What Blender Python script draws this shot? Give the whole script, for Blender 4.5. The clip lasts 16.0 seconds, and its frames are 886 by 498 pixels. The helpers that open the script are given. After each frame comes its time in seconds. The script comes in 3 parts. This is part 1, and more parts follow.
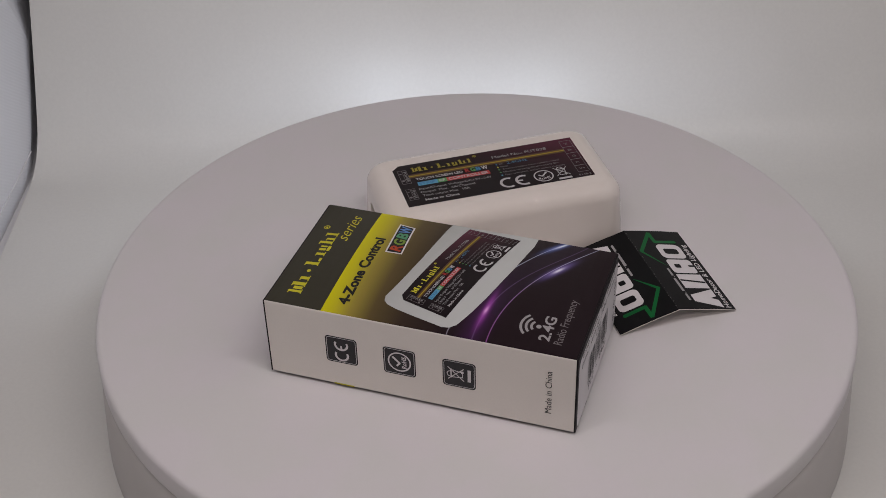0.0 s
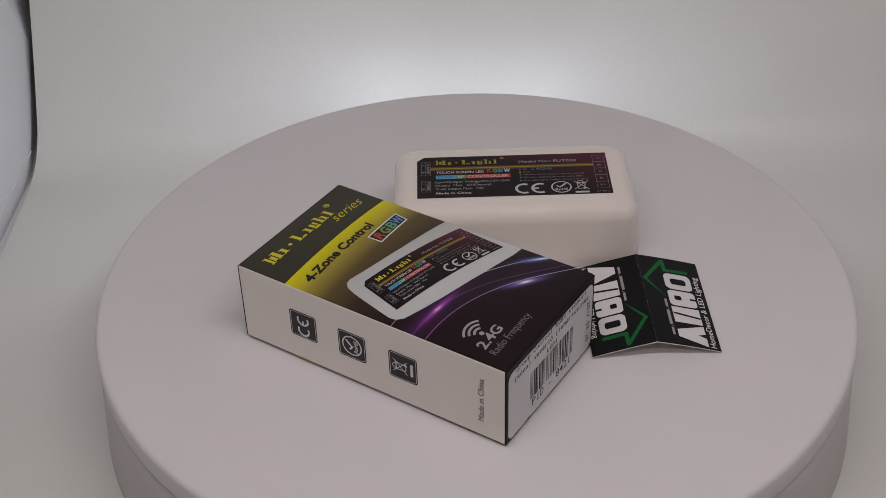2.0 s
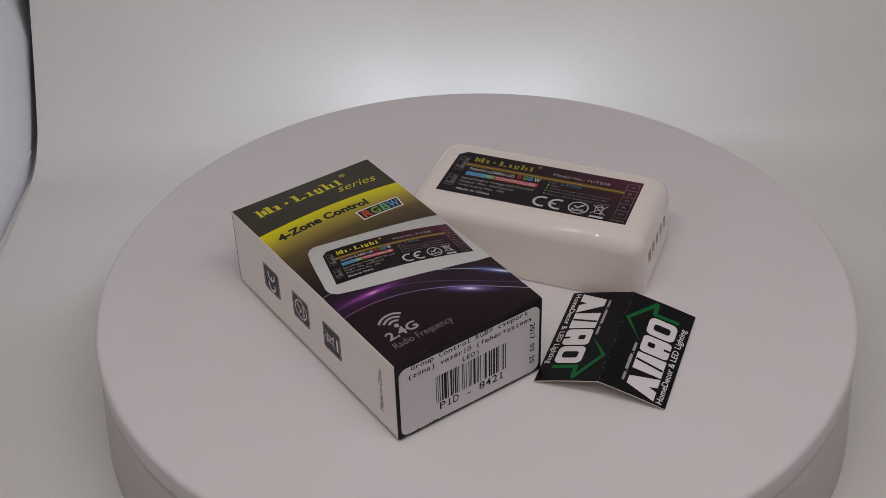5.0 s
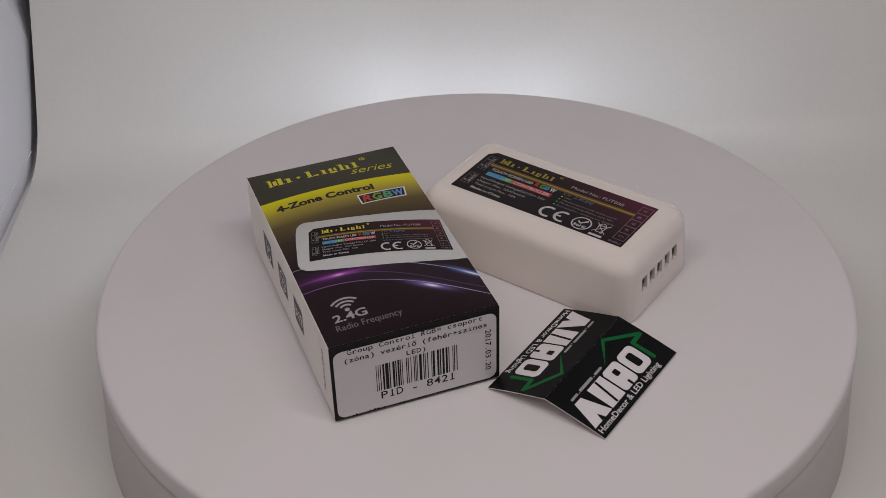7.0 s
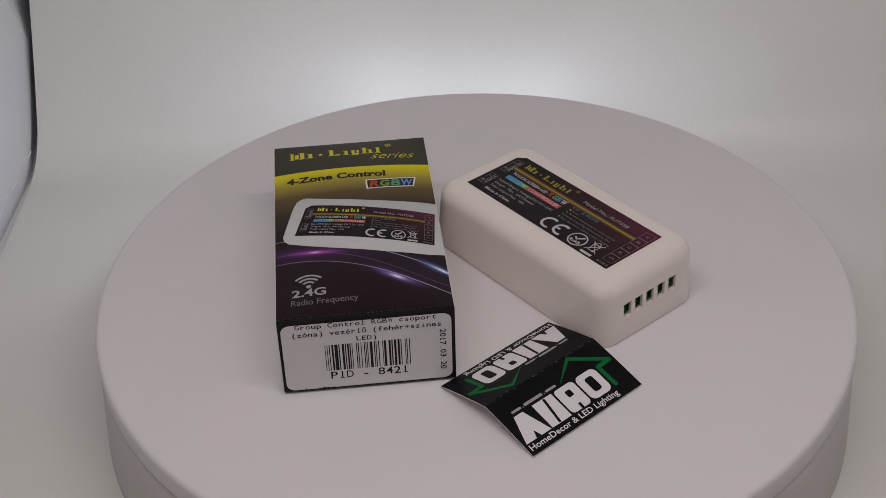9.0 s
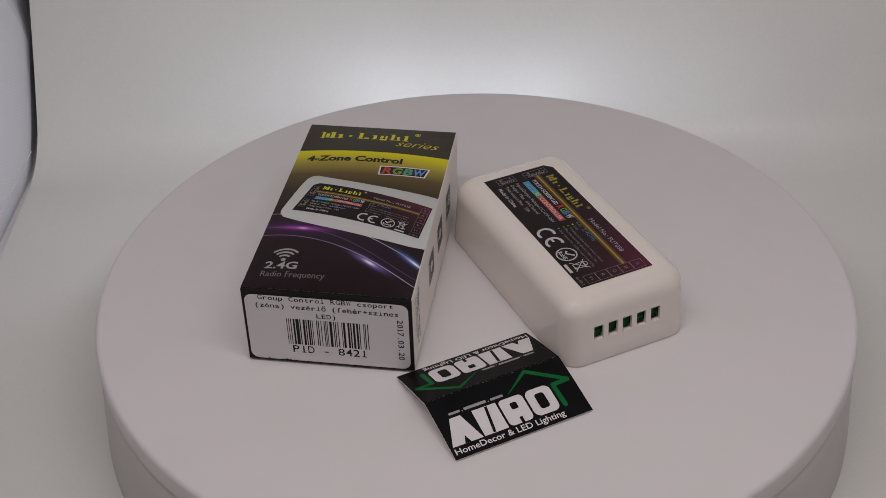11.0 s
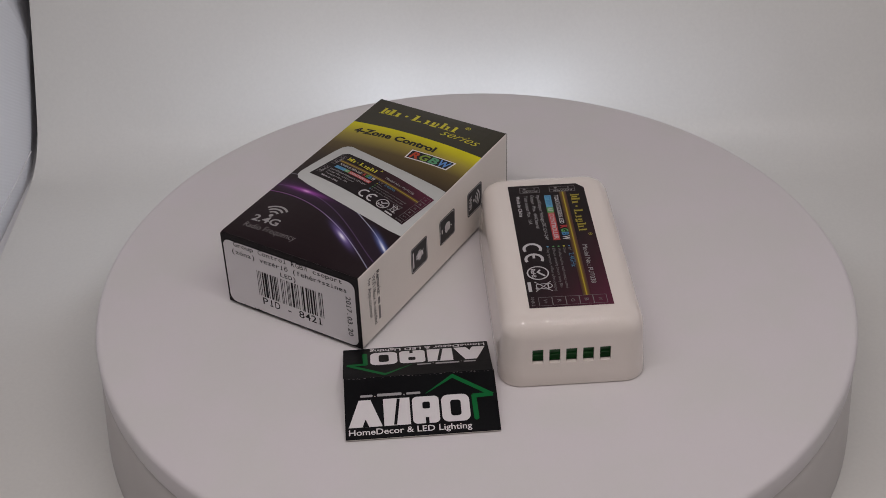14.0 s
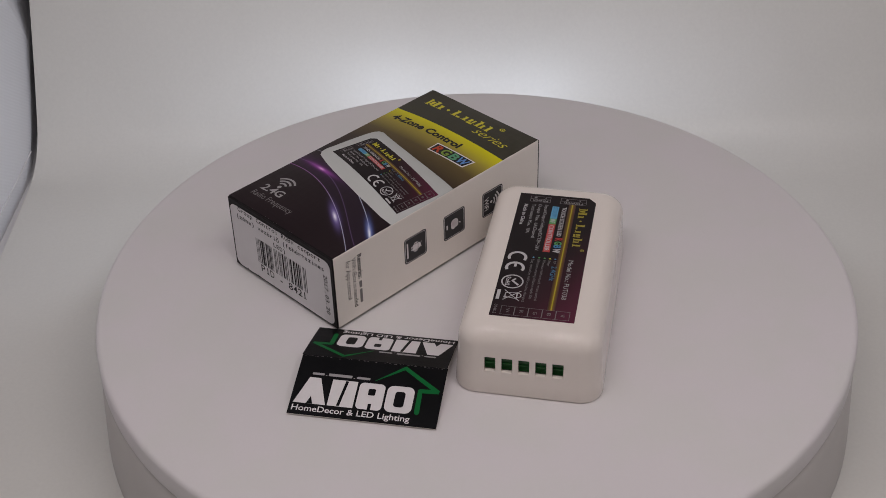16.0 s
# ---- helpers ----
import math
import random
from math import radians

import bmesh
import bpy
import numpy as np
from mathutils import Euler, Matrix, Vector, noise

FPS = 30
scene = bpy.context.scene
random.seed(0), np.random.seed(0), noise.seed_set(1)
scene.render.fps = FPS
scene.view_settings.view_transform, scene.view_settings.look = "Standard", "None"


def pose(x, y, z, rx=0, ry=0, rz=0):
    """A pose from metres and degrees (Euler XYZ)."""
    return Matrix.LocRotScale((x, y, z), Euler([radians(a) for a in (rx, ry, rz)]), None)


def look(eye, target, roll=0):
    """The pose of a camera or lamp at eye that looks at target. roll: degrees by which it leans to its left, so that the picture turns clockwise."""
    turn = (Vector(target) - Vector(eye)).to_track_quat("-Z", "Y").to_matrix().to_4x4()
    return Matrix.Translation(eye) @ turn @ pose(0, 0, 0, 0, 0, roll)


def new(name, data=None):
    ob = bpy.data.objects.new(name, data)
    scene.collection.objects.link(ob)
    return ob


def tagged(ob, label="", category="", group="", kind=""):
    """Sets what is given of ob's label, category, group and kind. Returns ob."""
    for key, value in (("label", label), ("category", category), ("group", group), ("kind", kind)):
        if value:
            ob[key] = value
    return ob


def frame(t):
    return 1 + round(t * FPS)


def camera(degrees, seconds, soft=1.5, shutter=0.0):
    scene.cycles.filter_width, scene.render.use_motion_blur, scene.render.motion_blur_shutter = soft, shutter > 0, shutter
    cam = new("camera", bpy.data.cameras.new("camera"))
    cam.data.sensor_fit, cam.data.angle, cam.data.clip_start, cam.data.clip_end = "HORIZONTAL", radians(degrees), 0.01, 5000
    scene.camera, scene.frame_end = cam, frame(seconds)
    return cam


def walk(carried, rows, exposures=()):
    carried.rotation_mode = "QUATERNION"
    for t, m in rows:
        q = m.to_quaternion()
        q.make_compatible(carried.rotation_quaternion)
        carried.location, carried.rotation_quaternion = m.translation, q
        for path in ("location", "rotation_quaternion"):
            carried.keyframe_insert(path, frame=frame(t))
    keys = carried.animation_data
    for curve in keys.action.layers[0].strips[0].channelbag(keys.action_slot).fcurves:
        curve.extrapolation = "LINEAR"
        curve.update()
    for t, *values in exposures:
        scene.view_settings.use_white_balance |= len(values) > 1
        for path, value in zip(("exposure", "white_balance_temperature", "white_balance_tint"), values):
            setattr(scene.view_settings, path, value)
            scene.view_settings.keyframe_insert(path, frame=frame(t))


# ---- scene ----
# ---------------- camera ----------------
TOP = 0.0425        # height of the platter's top over the floor
SPIN = -7.296       # degrees a second
EYE = (0.0, -0.35458, 0.27191 + TOP)
AIM = (-0.022858, 0.805993, -0.591484)
cam = camera(36.9, 16.0, soft=0.8)
view = look(EYE, [a + b for a, b in zip(EYE, AIM)], -1.7275)
walk(cam, [(0.0, view), (16.0, view)])

# ---------------- light ----------------
world = bpy.data.worlds.new("world")
scene.world = world
world.use_nodes = True
world.node_tree.nodes["Background"].inputs[0].default_value = (1.0, 0.95, 0.9, 1)
world.node_tree.nodes["Background"].inputs[1].default_value = 0.05
scene.view_settings.exposure = 0.0


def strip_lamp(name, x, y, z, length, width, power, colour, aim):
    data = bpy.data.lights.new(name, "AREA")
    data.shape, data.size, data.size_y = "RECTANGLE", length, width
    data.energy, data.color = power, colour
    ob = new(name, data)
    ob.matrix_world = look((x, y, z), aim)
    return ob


# a row of bright diodes across the tent, and a weaker warm tube nearer to the opening
LED_Y, TUBE_Y, LED_Z = -0.165, -0.345, TOP + 0.42
for i in range(16):
    x = 0.025 + 0.42 * ((i + 0.5) / 16 - 0.5)
    strip_lamp("led_diode_light", x, LED_Y, LED_Z, 0.017, 0.005, 0.0412, (1.0, 0.925, 0.935), (x, 0.0, TOP))
strip_lamp("led_tube_light", 0.025, TUBE_Y, LED_Z, 0.42, 0.003, 0.30, (1.0, 0.875, 0.81), (0.0, 0.0, TOP))
# unseen cool lamps added behind the base, hidden by the platter, for the backdrop's halo
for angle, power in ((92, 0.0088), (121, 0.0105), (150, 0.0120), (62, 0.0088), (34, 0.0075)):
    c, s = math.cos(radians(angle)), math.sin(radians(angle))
    strip_lamp("halo_fill_light", 0.1315 * c, 0.1315 * s, 0.031, 0.075, 0.006, power, (0.78, 0.85, 1.0), (0.3 * c, 0.3 * s, 0.12))


# ---------------- materials ----------------
class Nodes:
    """A node material and short ways to add to it."""

    def __init__(self, name, rough=0.5, metal=0.0, spec=0.5):
        self.mat = bpy.data.materials.new(name)
        self.mat.use_nodes = True
        self.tree = self.mat.node_tree
        self.bsdf = self.tree.nodes["Principled BSDF"]
        self.bsdf.inputs["Roughness"].default_value = rough
        self.bsdf.inputs["Metallic"].default_value = metal
        self.bsdf.inputs["Specular IOR Level"].default_value = spec
        self.coord = self.tree.nodes.new("ShaderNodeTexCoord").outputs["Object"]

    def set(self, socket, value):
        if isinstance(value, bpy.types.NodeSocket):
            self.tree.links.new(value, socket)
        else:
            socket.default_value = value

    def math(self, op, a, b=0.0, c=0.0):
        n = self.tree.nodes.new("ShaderNodeMath")
        n.operation = op
        for s, v in zip(n.inputs, (a, b, c)):
            self.set(s, v)
        return n.outputs[0]

    def xyz(self, source=None):
        n = self.tree.nodes.new("ShaderNodeSeparateXYZ")
        self.tree.links.new(source or self.coord, n.inputs[0])
        return n.outputs[0], n.outputs[1], n.outputs[2]

    def noise(self, scale, detail=4.0, stretch=None):
        n = self.tree.nodes.new("ShaderNodeTexNoise")
        n.inputs["Scale"].default_value, n.inputs["Detail"].default_value = scale, detail
        source = self.coord
        if stretch:
            m = self.tree.nodes.new("ShaderNodeMapping")
            m.inputs["Scale"].default_value = stretch
            self.tree.links.new(source, m.inputs[0])
            source = m.outputs[0]
        self.tree.links.new(source, n.inputs["Vector"])
        return n.outputs[0]

    def ramp(self, fac, stops, ease="LINEAR"):
        n = self.tree.nodes.new("ShaderNodeValToRGB")
        n.color_ramp.interpolation = ease
        e = n.color_ramp.elements
        while len(e) < len(stops):
            e.new(0.5)
        for el, (p, c) in zip(e, stops):
            el.position, el.color = p, (*c, 1)
        self.set(n.inputs[0], fac)
        return n.outputs[0]

    def mix(self, fac, a, b, blend="MIX"):
        n = self.tree.nodes.new("ShaderNodeMix")
        n.data_type, n.blend_type = "RGBA", blend
        self.set(n.inputs[0], fac)
        for s, v in ((n.inputs[6], a), (n.inputs[7], b)):
            self.set(s, (*v, 1) if isinstance(v, tuple) and len(v) == 3 else v)
        return n.outputs[2]

    def colour(self, value):
        self.set(self.bsdf.inputs["Base Color"], (*value, 1) if isinstance(value, tuple) else value)
        return self

    def rough(self, value):
        self.set(self.bsdf.inputs["Roughness"], value)
        return self

    def bump(self, height, strength=0.2, distance=0.0005):
        n = self.tree.nodes.new("ShaderNodeBump")
        n.inputs["Strength"].default_value, n.inputs["Distance"].default_value = strength, distance
        self.set(n.inputs["Height"], height)
        self.tree.links.new(n.outputs[0], self.bsdf.inputs["Normal"])
        return self


def surface(name, colour, rough, vary=0.06, fine=900.0, broad=25.0, bump=0.08, spec=0.5):
    """A plain surface with blotches, fine grain and a little relief."""
    m = Nodes(name, rough, 0.0, spec)
    lo, hi = tuple(c * (1 - vary) for c in colour), tuple(min(1, c * (1 + vary)) for c in colour)
    big, small = m.noise(broad, 3), m.noise(fine, 3)
    m.colour(m.ramp(m.math("ADD", m.math("MULTIPLY", big, 0.65), m.math("MULTIPLY", small, 0.35)), [(0.3, lo), (0.7, hi)]))
    m.rough(m.math("MULTIPLY_ADD", big, 0.16, rough - 0.08))
    m.bump(small, bump, 0.0003)
    return m.mat


def ink(name, colour, rough=0.35):
    m = Nodes(name, rough, 0.0, 0.12)
    n = m.noise(1500, 2)
    m.colour(m.ramp(n, [(0.3, tuple(c * 0.97 for c in colour)), (0.7, colour)]))
    return m.mat


M_SHEET = surface("sweep_sheet", (0.69, 0.685, 0.655), 0.40, 0.045, 700, 12, 0.05)
m = Nodes("platter_plastic", 0.55)
tint = m.mix(m.ramp(m.noise(38, 4), [(0.42, (0, 0, 0)), (0.6, (1, 1, 1))]), (0.690, 0.655, 0.672), (0.674, 0.655, 0.652))
m.colour(m.mix(m.math("MULTIPLY", m.noise(900, 3), 0.10), tint, (0.55, 0.52, 0.53)))
m.rough(m.math("MULTIPLY_ADD", m.noise(25, 3), 0.14, 0.48))
m.bump(m.noise(1400, 3), 0.05, 0.0002)
M_PLATTER = m.mat
M_TABLE = surface("grey_table_laminate", (0.11, 0.105, 0.10), 0.5, 0.08, 600, 9, 0.05)
M_BASE = surface("turntable_base_plastic", (0.52, 0.495, 0.48), 0.5, 0.03, 1200, 20, 0.04)
M_TENT = surface("tent_plain_fabric", (0.74, 0.74, 0.76), 0.85, 0.04, 900, 10, 0.2)
M_CARD_WHITE = surface("white_carton", (0.775, 0.73, 0.68), 0.5, 0.03, 1600, 60, 0.05)
M_CARD_BLACK = surface("black_carton", (0.013, 0.011, 0.012), 0.42, 0.2, 1600, 60, 0.05, 0.12)
m = Nodes("glossy_white_plastic", 0.04)
m.colour(m.ramp(m.noise(60, 3), [(0.3, (0.735, 0.675, 0.628)), (0.7, (0.748, 0.685, 0.636))]))
m.rough(m.math("MULTIPLY_ADD", m.noise(45, 3), 0.04, 0.02))
m.bump(m.noise(160, 2), 0.005, 0.0004)
M_SHELL = m.mat
M_GREEN_PLASTIC = surface("green_terminal_plastic", (0.016, 0.125, 0.030), 0.4, 0.2, 900, 200, 0.05)
M_STICKER = surface("white_sticker_paper", (0.62, 0.60, 0.61), 0.55, 0.02, 1500, 60, 0.04)
M_INK_BLACK = ink("black_ink", (0.018, 0.018, 0.02), 0.45)
M_INK_DARK = ink("dark_grey_ink", (0.045, 0.044, 0.047), 0.4)
M_INK_MID = ink("mid_grey_ink", (0.20, 0.19, 0.185))
M_INK_WHITE = ink("white_ink", (0.70, 0.67, 0.68))
M_INK_GREY = ink("grey_ink", (0.34, 0.325, 0.33))
M_INK_YELLOW = ink("yellow_ink", (0.58, 0.53, 0.035))
M_INK_PALE = ink("pale_grey_ink", (0.48, 0.46, 0.47))
M_INK_GOLD = ink("dull_gold_ink", (0.30, 0.25, 0.03))
M_INK_GREEN = ink("green_ink", (0.006, 0.130, 0.033))

m = Nodes("woven_tent_fabric", 0.8)
_, wy, wz = m.xyz()
weave = m.math("SINE", m.math("MULTIPLY", m.math("ADD", m.math("MULTIPLY", wy, 0.75), wz), 3600.0))
blot = m.noise(14, 3)
m.colour(m.ramp(m.math("MULTIPLY_ADD", weave, 0.10, blot), [(0.25, (0.70, 0.71, 0.74)), (0.75, (0.75, 0.76, 0.79))]))
m.bump(weave, 0.1, 0.0002)
M_WEAVE = m.mat


# ---------------- mesh helpers ----------------
def mesh_of(name, verts, faces, materials, indices=None, smooth=False):
    me = bpy.data.meshes.new(name)
    me.from_pydata([tuple(v) for v in verts], [], faces)
    for mt in materials:
        me.materials.append(mt)
    if indices:
        me.polygons.foreach_set("material_index", indices)
    me.polygons.foreach_set("use_smooth", [smooth] * len(me.polygons))
    me.update()
    return me


def part(name, data, material, parent, label=""):
    """Links a bmesh or a mesh as one object under a thing or a part."""
    if isinstance(data, bmesh.types.BMesh):
        me = bpy.data.meshes.new(name)
        data.normal_update()
        data.to_mesh(me)
        data.free()
    else:
        me = data
    if material and not len(me.materials):
        me.materials.append(material)
    ob = new(name, me)
    ob.parent = parent
    return tagged(ob, label)


def slab(x0, x1, y0, y1, z0, z1, bevel=0.0, segments=2, m4=None):
    bm = bmesh.new()
    bmesh.ops.create_cube(bm, size=1)
    for v in bm.verts:
        v.co = Vector(((x0 + x1) / 2 + v.co.x * (x1 - x0), (y0 + y1) / 2 + v.co.y * (y1 - y0), (z0 + z1) / 2 + v.co.z * (z1 - z0)))
    if bevel:
        bmesh.ops.bevel(bm, geom=bm.edges[:], offset=bevel, segments=segments, profile=0.5, affect="EDGES")
    if m4:
        bm.transform(m4)
    return bm


def lathe(profile, steps=160):
    """A closed or open profile of (radius, z) turned about z."""
    verts, faces = [], []
    n = len(profile)
    for i in range(steps):
        a = 2 * math.pi * i / steps
        verts += [(r * math.cos(a), r * math.sin(a), z) for r, z in profile]
    for i in range(steps):
        j = (i + 1) % steps
        faces += [(i * n + k, j * n + k, j * n + k + 1, i * n + k + 1) for k in range(n - 1)]
    faces.append(tuple(i * n for i in reversed(range(steps))))
    faces.append(tuple(i * n + n - 1 for i in range(steps)))
    return verts, faces


def smooth_by_angle(me, degrees=40):
    bm = bmesh.new()
    bm.from_mesh(me)
    for f in bm.faces:
        f.smooth = True
    for e in bm.edges:
        e.smooth = e.calc_face_angle(0) < radians(degrees)
    bm.to_mesh(me)
    bm.free()
    return me


# ---------------- the tent and its backdrop ----------------
WALL_X0, WALL_X1, WALL_Y0, WALL_Y1, ROOF = -0.195, 0.262, -0.36, 0.33, TOP + 0.77


def wall(name, x0, x1, y0, y1, z0, z1, material, label):
    ob = part(name, slab(x0, x1, y0, y1, z0, z1), material, None)
    return tagged(ob, label, "wall" if "wall" in name else name, kind="structure")


wall("floor", WALL_X0 - 0.07, WALL_X1 + 0.02, -0.26, WALL_Y1, -0.009, -0.003, M_TENT, "white fabric floor of the photo tent")
# unseen table, added dark to keep bounce off the front faces
wall("table", -0.6, 0.6, -0.9, 0.6, -0.04, -0.0092, M_TABLE, "plain grey table added out of view under the photo tent")


def west_wall():
    """The side panel ends at a slanting line; a narrow panel bends back to the rear corner, so the wall's shade is put
    into the shape.
    """
    # seam traces the edge of the shaded strip beside the sheet
    seam = [(0.134, -0.003), (0.1535, 0.0195), (0.1705, 0.0455), (0.156, 0.0725), (-0.028, 0.408), (-0.028, ROOF)]
    back = [(WALL_Y1, z) for _, z in seam]
    front = [(WALL_Y0, z) for _, z in seam]
    verts, faces = [], []
    for dx in (0.0, -0.006):
        verts += [(WALL_X0 + dx, y, z) for y, z in front] + [(WALL_X0 + dx, y, z) for y, z in seam] + [(WALL_X0 - 0.036 + dx, y, z) for y, z in back]
    rows = len(seam)
    for k in (0, 3 * rows):
        for c in (0, rows):
            for r in range(rows - 1):
                q = (k + c + r, k + c + r + rows, k + c + r + rows + 1, k + c + r + 1)
                faces.append(q if k else q[::-1])
    ob = part("wall_west", mesh_of("wall_west", verts, faces, [M_WEAVE]), None, None)
    return tagged(ob, "white woven fabric side wall of the photo tent", "wall", kind="structure")


left = west_wall()
wall("wall_east", WALL_X1, WALL_X1 + 0.006, WALL_Y0, WALL_Y1, -0.003, ROOF, M_WEAVE, "white woven fabric side wall of the photo tent")
wall("wall_north", WALL_X0 - 0.07, WALL_X1 + 0.006, WALL_Y1, WALL_Y1 + 0.006, -0.003, ROOF, M_TENT, "white fabric rear wall of the photo tent")
wall("ceiling", WALL_X0 - 0.07, WALL_X1 + 0.006, WALL_Y0 - 0.006, WALL_Y1 + 0.006, ROOF, ROOF + 0.006, M_TENT, "white fabric roof of the photo tent")
tagged(part("seam", slab(WALL_X0, WALL_X0 + 0.0005, WALL_Y0, 0.142, 0.0062, 0.0066, 0.0001), M_TENT, left), "stitched white hem seam")


def sweep_profile():
    """The sheet's run from the front of the floor up the back: (y, z)."""
    pts = [(-0.24 + 0.3625 * i / 30, 0.0) for i in range(31)]
    y, z, a = 0.1225, 0.0, 0.0
    step = 0.002
    while z < TOP + 0.34:
        a = min(a + step * (31.0 if a < 1.0 else 1.6), 1.5)
        y, z = y + step * math.cos(a), z + step * math.sin(a)
        pts.append((y, z))
    return pts


def build_sweep():
    prof = sweep_profile()
    x1, n = 0.245, 8
    verts, faces = [], []
    thick = 0.0006
    rows = []
    for side in (0, 1):
        for k, (y, z) in enumerate(prof):
            a, b = prof[max(k - 1, 0)], prof[min(k + 1, len(prof) - 1)]
            d = Vector((b[0] - a[0], b[1] - a[1])).normalized()
            oy, oz = (d.y * thick, -d.x * thick) if side else (0, 0)
            x0 = -0.192 + 0.03 * min(max(0.126 - y, 0.0), 0.09)
            for i in range(n + 1):
                verts.append((x0 + (x1 - x0) * i / n, y + oy, z + oz))
    per = (n + 1)
    m_ = len(prof) * per
    for k in range(len(prof) - 1):
        for i in range(n):
            a = k * per + i
            faces.append((a, a + 1, a + per + 1, a + per))
            faces.append((m_ + a, m_ + a + per, m_ + a + per + 1, m_ + a + 1))
        a, b = k * per, k * per + n
        faces.append((a, a + per, m_ + a + per, m_ + a))
        faces.append((b, m_ + b, m_ + b + per, b + per))
    ob = part("backdrop", mesh_of("backdrop", verts, faces, [M_SHEET], smooth=False), None, None)
    smooth_by_angle(ob.data, 30)
    return tagged(ob, "off-white plastic sheet swept from the floor up behind", "backdrop", kind="structure")


build_sweep()

# ---------------- turntable ----------------
turntable = tagged(new("turntable"), "round white plastic motorised display turntable on the sheet", "turntable")
R = 0.125
prof = [(R + 0.0016, 0.0), (R + 0.0026, 0.0003), (R + 0.0029, 0.0010), (R + 0.0026, 0.0060), (R + 0.0010, TOP - 0.0180), (R + 0.0003, TOP - 0.0105), (R - 0.0002, TOP - 0.0097), (R - 0.0012, TOP - 0.0092)]
v, f = lathe(prof)
base = part("base", smooth_by_angle(mesh_of("base", v, f, [M_BASE])), None, turntable)
prof = [(R - 0.006, -0.0098), (R - 0.0006, -0.0089), (R + 0.0001, -0.0085), (R + 0.0003, -0.0078), (R + 0.0002, -0.0018), (R, -0.0010), (R - 0.0005, -0.0004), (R - 0.0011, -0.0001), (R - 0.0018, 0.0)]
v, f = lathe(prof)
platter = part("platter", smooth_by_angle(mesh_of("platter", v, f, [M_PLATTER])), None, turntable, "smooth matt white rotating platter")

# ---------------- printed carton ----------------
BOX_W, BOX_L, BOX_H = 0.0524, 0.0958, 0.0285
carton = tagged(new("carton"), "small printed cardboard product box lying on the turntable", "box")


def crown(x, y):
    """How far the sprung top panel stands above its edges, in millimetres."""
    return 2.1 * max(0.0, 1 - (x / 26.2) ** 2) * max(0.0, 1 - (y / 47.9) ** 4)


def build_carton_body():
    """Four sleeve walls in one fold of card, the top and the underside bulged."""
    w, l, h = BOX_W / 2, BOX_L / 2 - 0.0004, BOX_H
    bm = slab(-w, w, -l, l, 0.0011, h, 0.00025, 2)
    bmesh.ops.subdivide_edges(bm, edges=[e for e in bm.edges if e.calc_length() > 0.02], cuts=11, use_grid_fill=True)
    for v in bm.verts:
        if v.co.z > h - 0.0004:
            v.co.z += crown(v.co.x * 1000, v.co.y * 1000) * 0.0008
        if v.co.z < 0.0014:
            v.co.z -= 0.0011 * max(0, 1 - (v.co.x / w) ** 2) * max(0, 1 - (v.co.y / l) ** 2)
    me = bpy.data.meshes.new("sleeve")
    for mt in (M_CARD_WHITE, M_CARD_BLACK):
        me.materials.append(mt)
    for f in bm.faces:
        c, n = f.calc_center_median(), f.normal
        f.material_index = 1 if (abs(n.y) > 0.3 and abs(c.x) < w - 0.0002) or n.z < -0.6 else 0
    return link_bm("sleeve", bm, me, carton)


def link_bm(name, bm, me, parent):
    bm.normal_update()
    bm.to_mesh(me)
    bm.free()
    ob = new(name, me)
    ob.parent = parent
    return ob


sleeve = build_carton_body()
for sy in (-1, 1):
    y0, y1 = sorted((sy * (BOX_L / 2 + 0.0001), sy * (BOX_L / 2 - 0.0006)))
    part("end_flap", slab(-BOX_W / 2 + 0.0001, BOX_W / 2 - 0.0001, y0, y1, 0.0009, BOX_H - 0.0002, 0.0002), M_CARD_BLACK, carton, "black printed tuck-in end flap")

# ---------------- controller ----------------
controller = tagged(new("controller"), "glossy white plastic lighting controller with a dark label on the turntable", "controller")
CTL_L, CTL_W, CTL_H = 0.0846, 0.0458, 0.0233


def rounded_ring(l, w, r, z, n=8):
    pts = []
    for cx, cy, a0 in ((l / 2 - r, w / 2 - r, 0), (-l / 2 + r, w / 2 - r, 90), (-l / 2 + r, -w / 2 + r, 180), (l / 2 - r, -w / 2 + r, 270)):
        for i in range(n + 1):
            a = radians(a0 + 90 * i / n)
            pts.append((cx + r * math.cos(a), cy + r * math.sin(a), z))
    return pts


def rings_mesh(name, rings, material):
    n = len(rings[0])
    verts = [p for ring in rings for p in ring]
    faces = [tuple(reversed(range(n)))]
    for k in range(len(rings) - 1):
        faces += [(k * n + i, k * n + (i + 1) % n, (k + 1) * n + (i + 1) % n, (k + 1) * n + i) for i in range(n)]
    faces.append(tuple((len(rings) - 1) * n + i for i in range(n)))
    return mesh_of(name, verts, faces, [material])


def cut(me, cutters):
    """The mesh with the cutters' bodies taken out."""
    a = new("a", me)
    bm = bmesh.new()
    for c in cutters:
        tmp = bpy.data.meshes.new("c")
        c.to_mesh(tmp)
        c.free()
        bm.from_mesh(tmp)
    cm = bpy.data.meshes.new("cut")
    bm.to_mesh(cm)
    bm.free()
    b = new("b", cm)
    mod = a.modifiers.new("cut", "BOOLEAN")
    mod.operation, mod.object, mod.solver = "DIFFERENCE", b, "EXACT"
    out = bpy.data.meshes.new_from_object(a.evaluated_get(bpy.context.evaluated_depsgraph_get()))
    bpy.data.objects.remove(a)
    bpy.data.objects.remove(b)
    return out


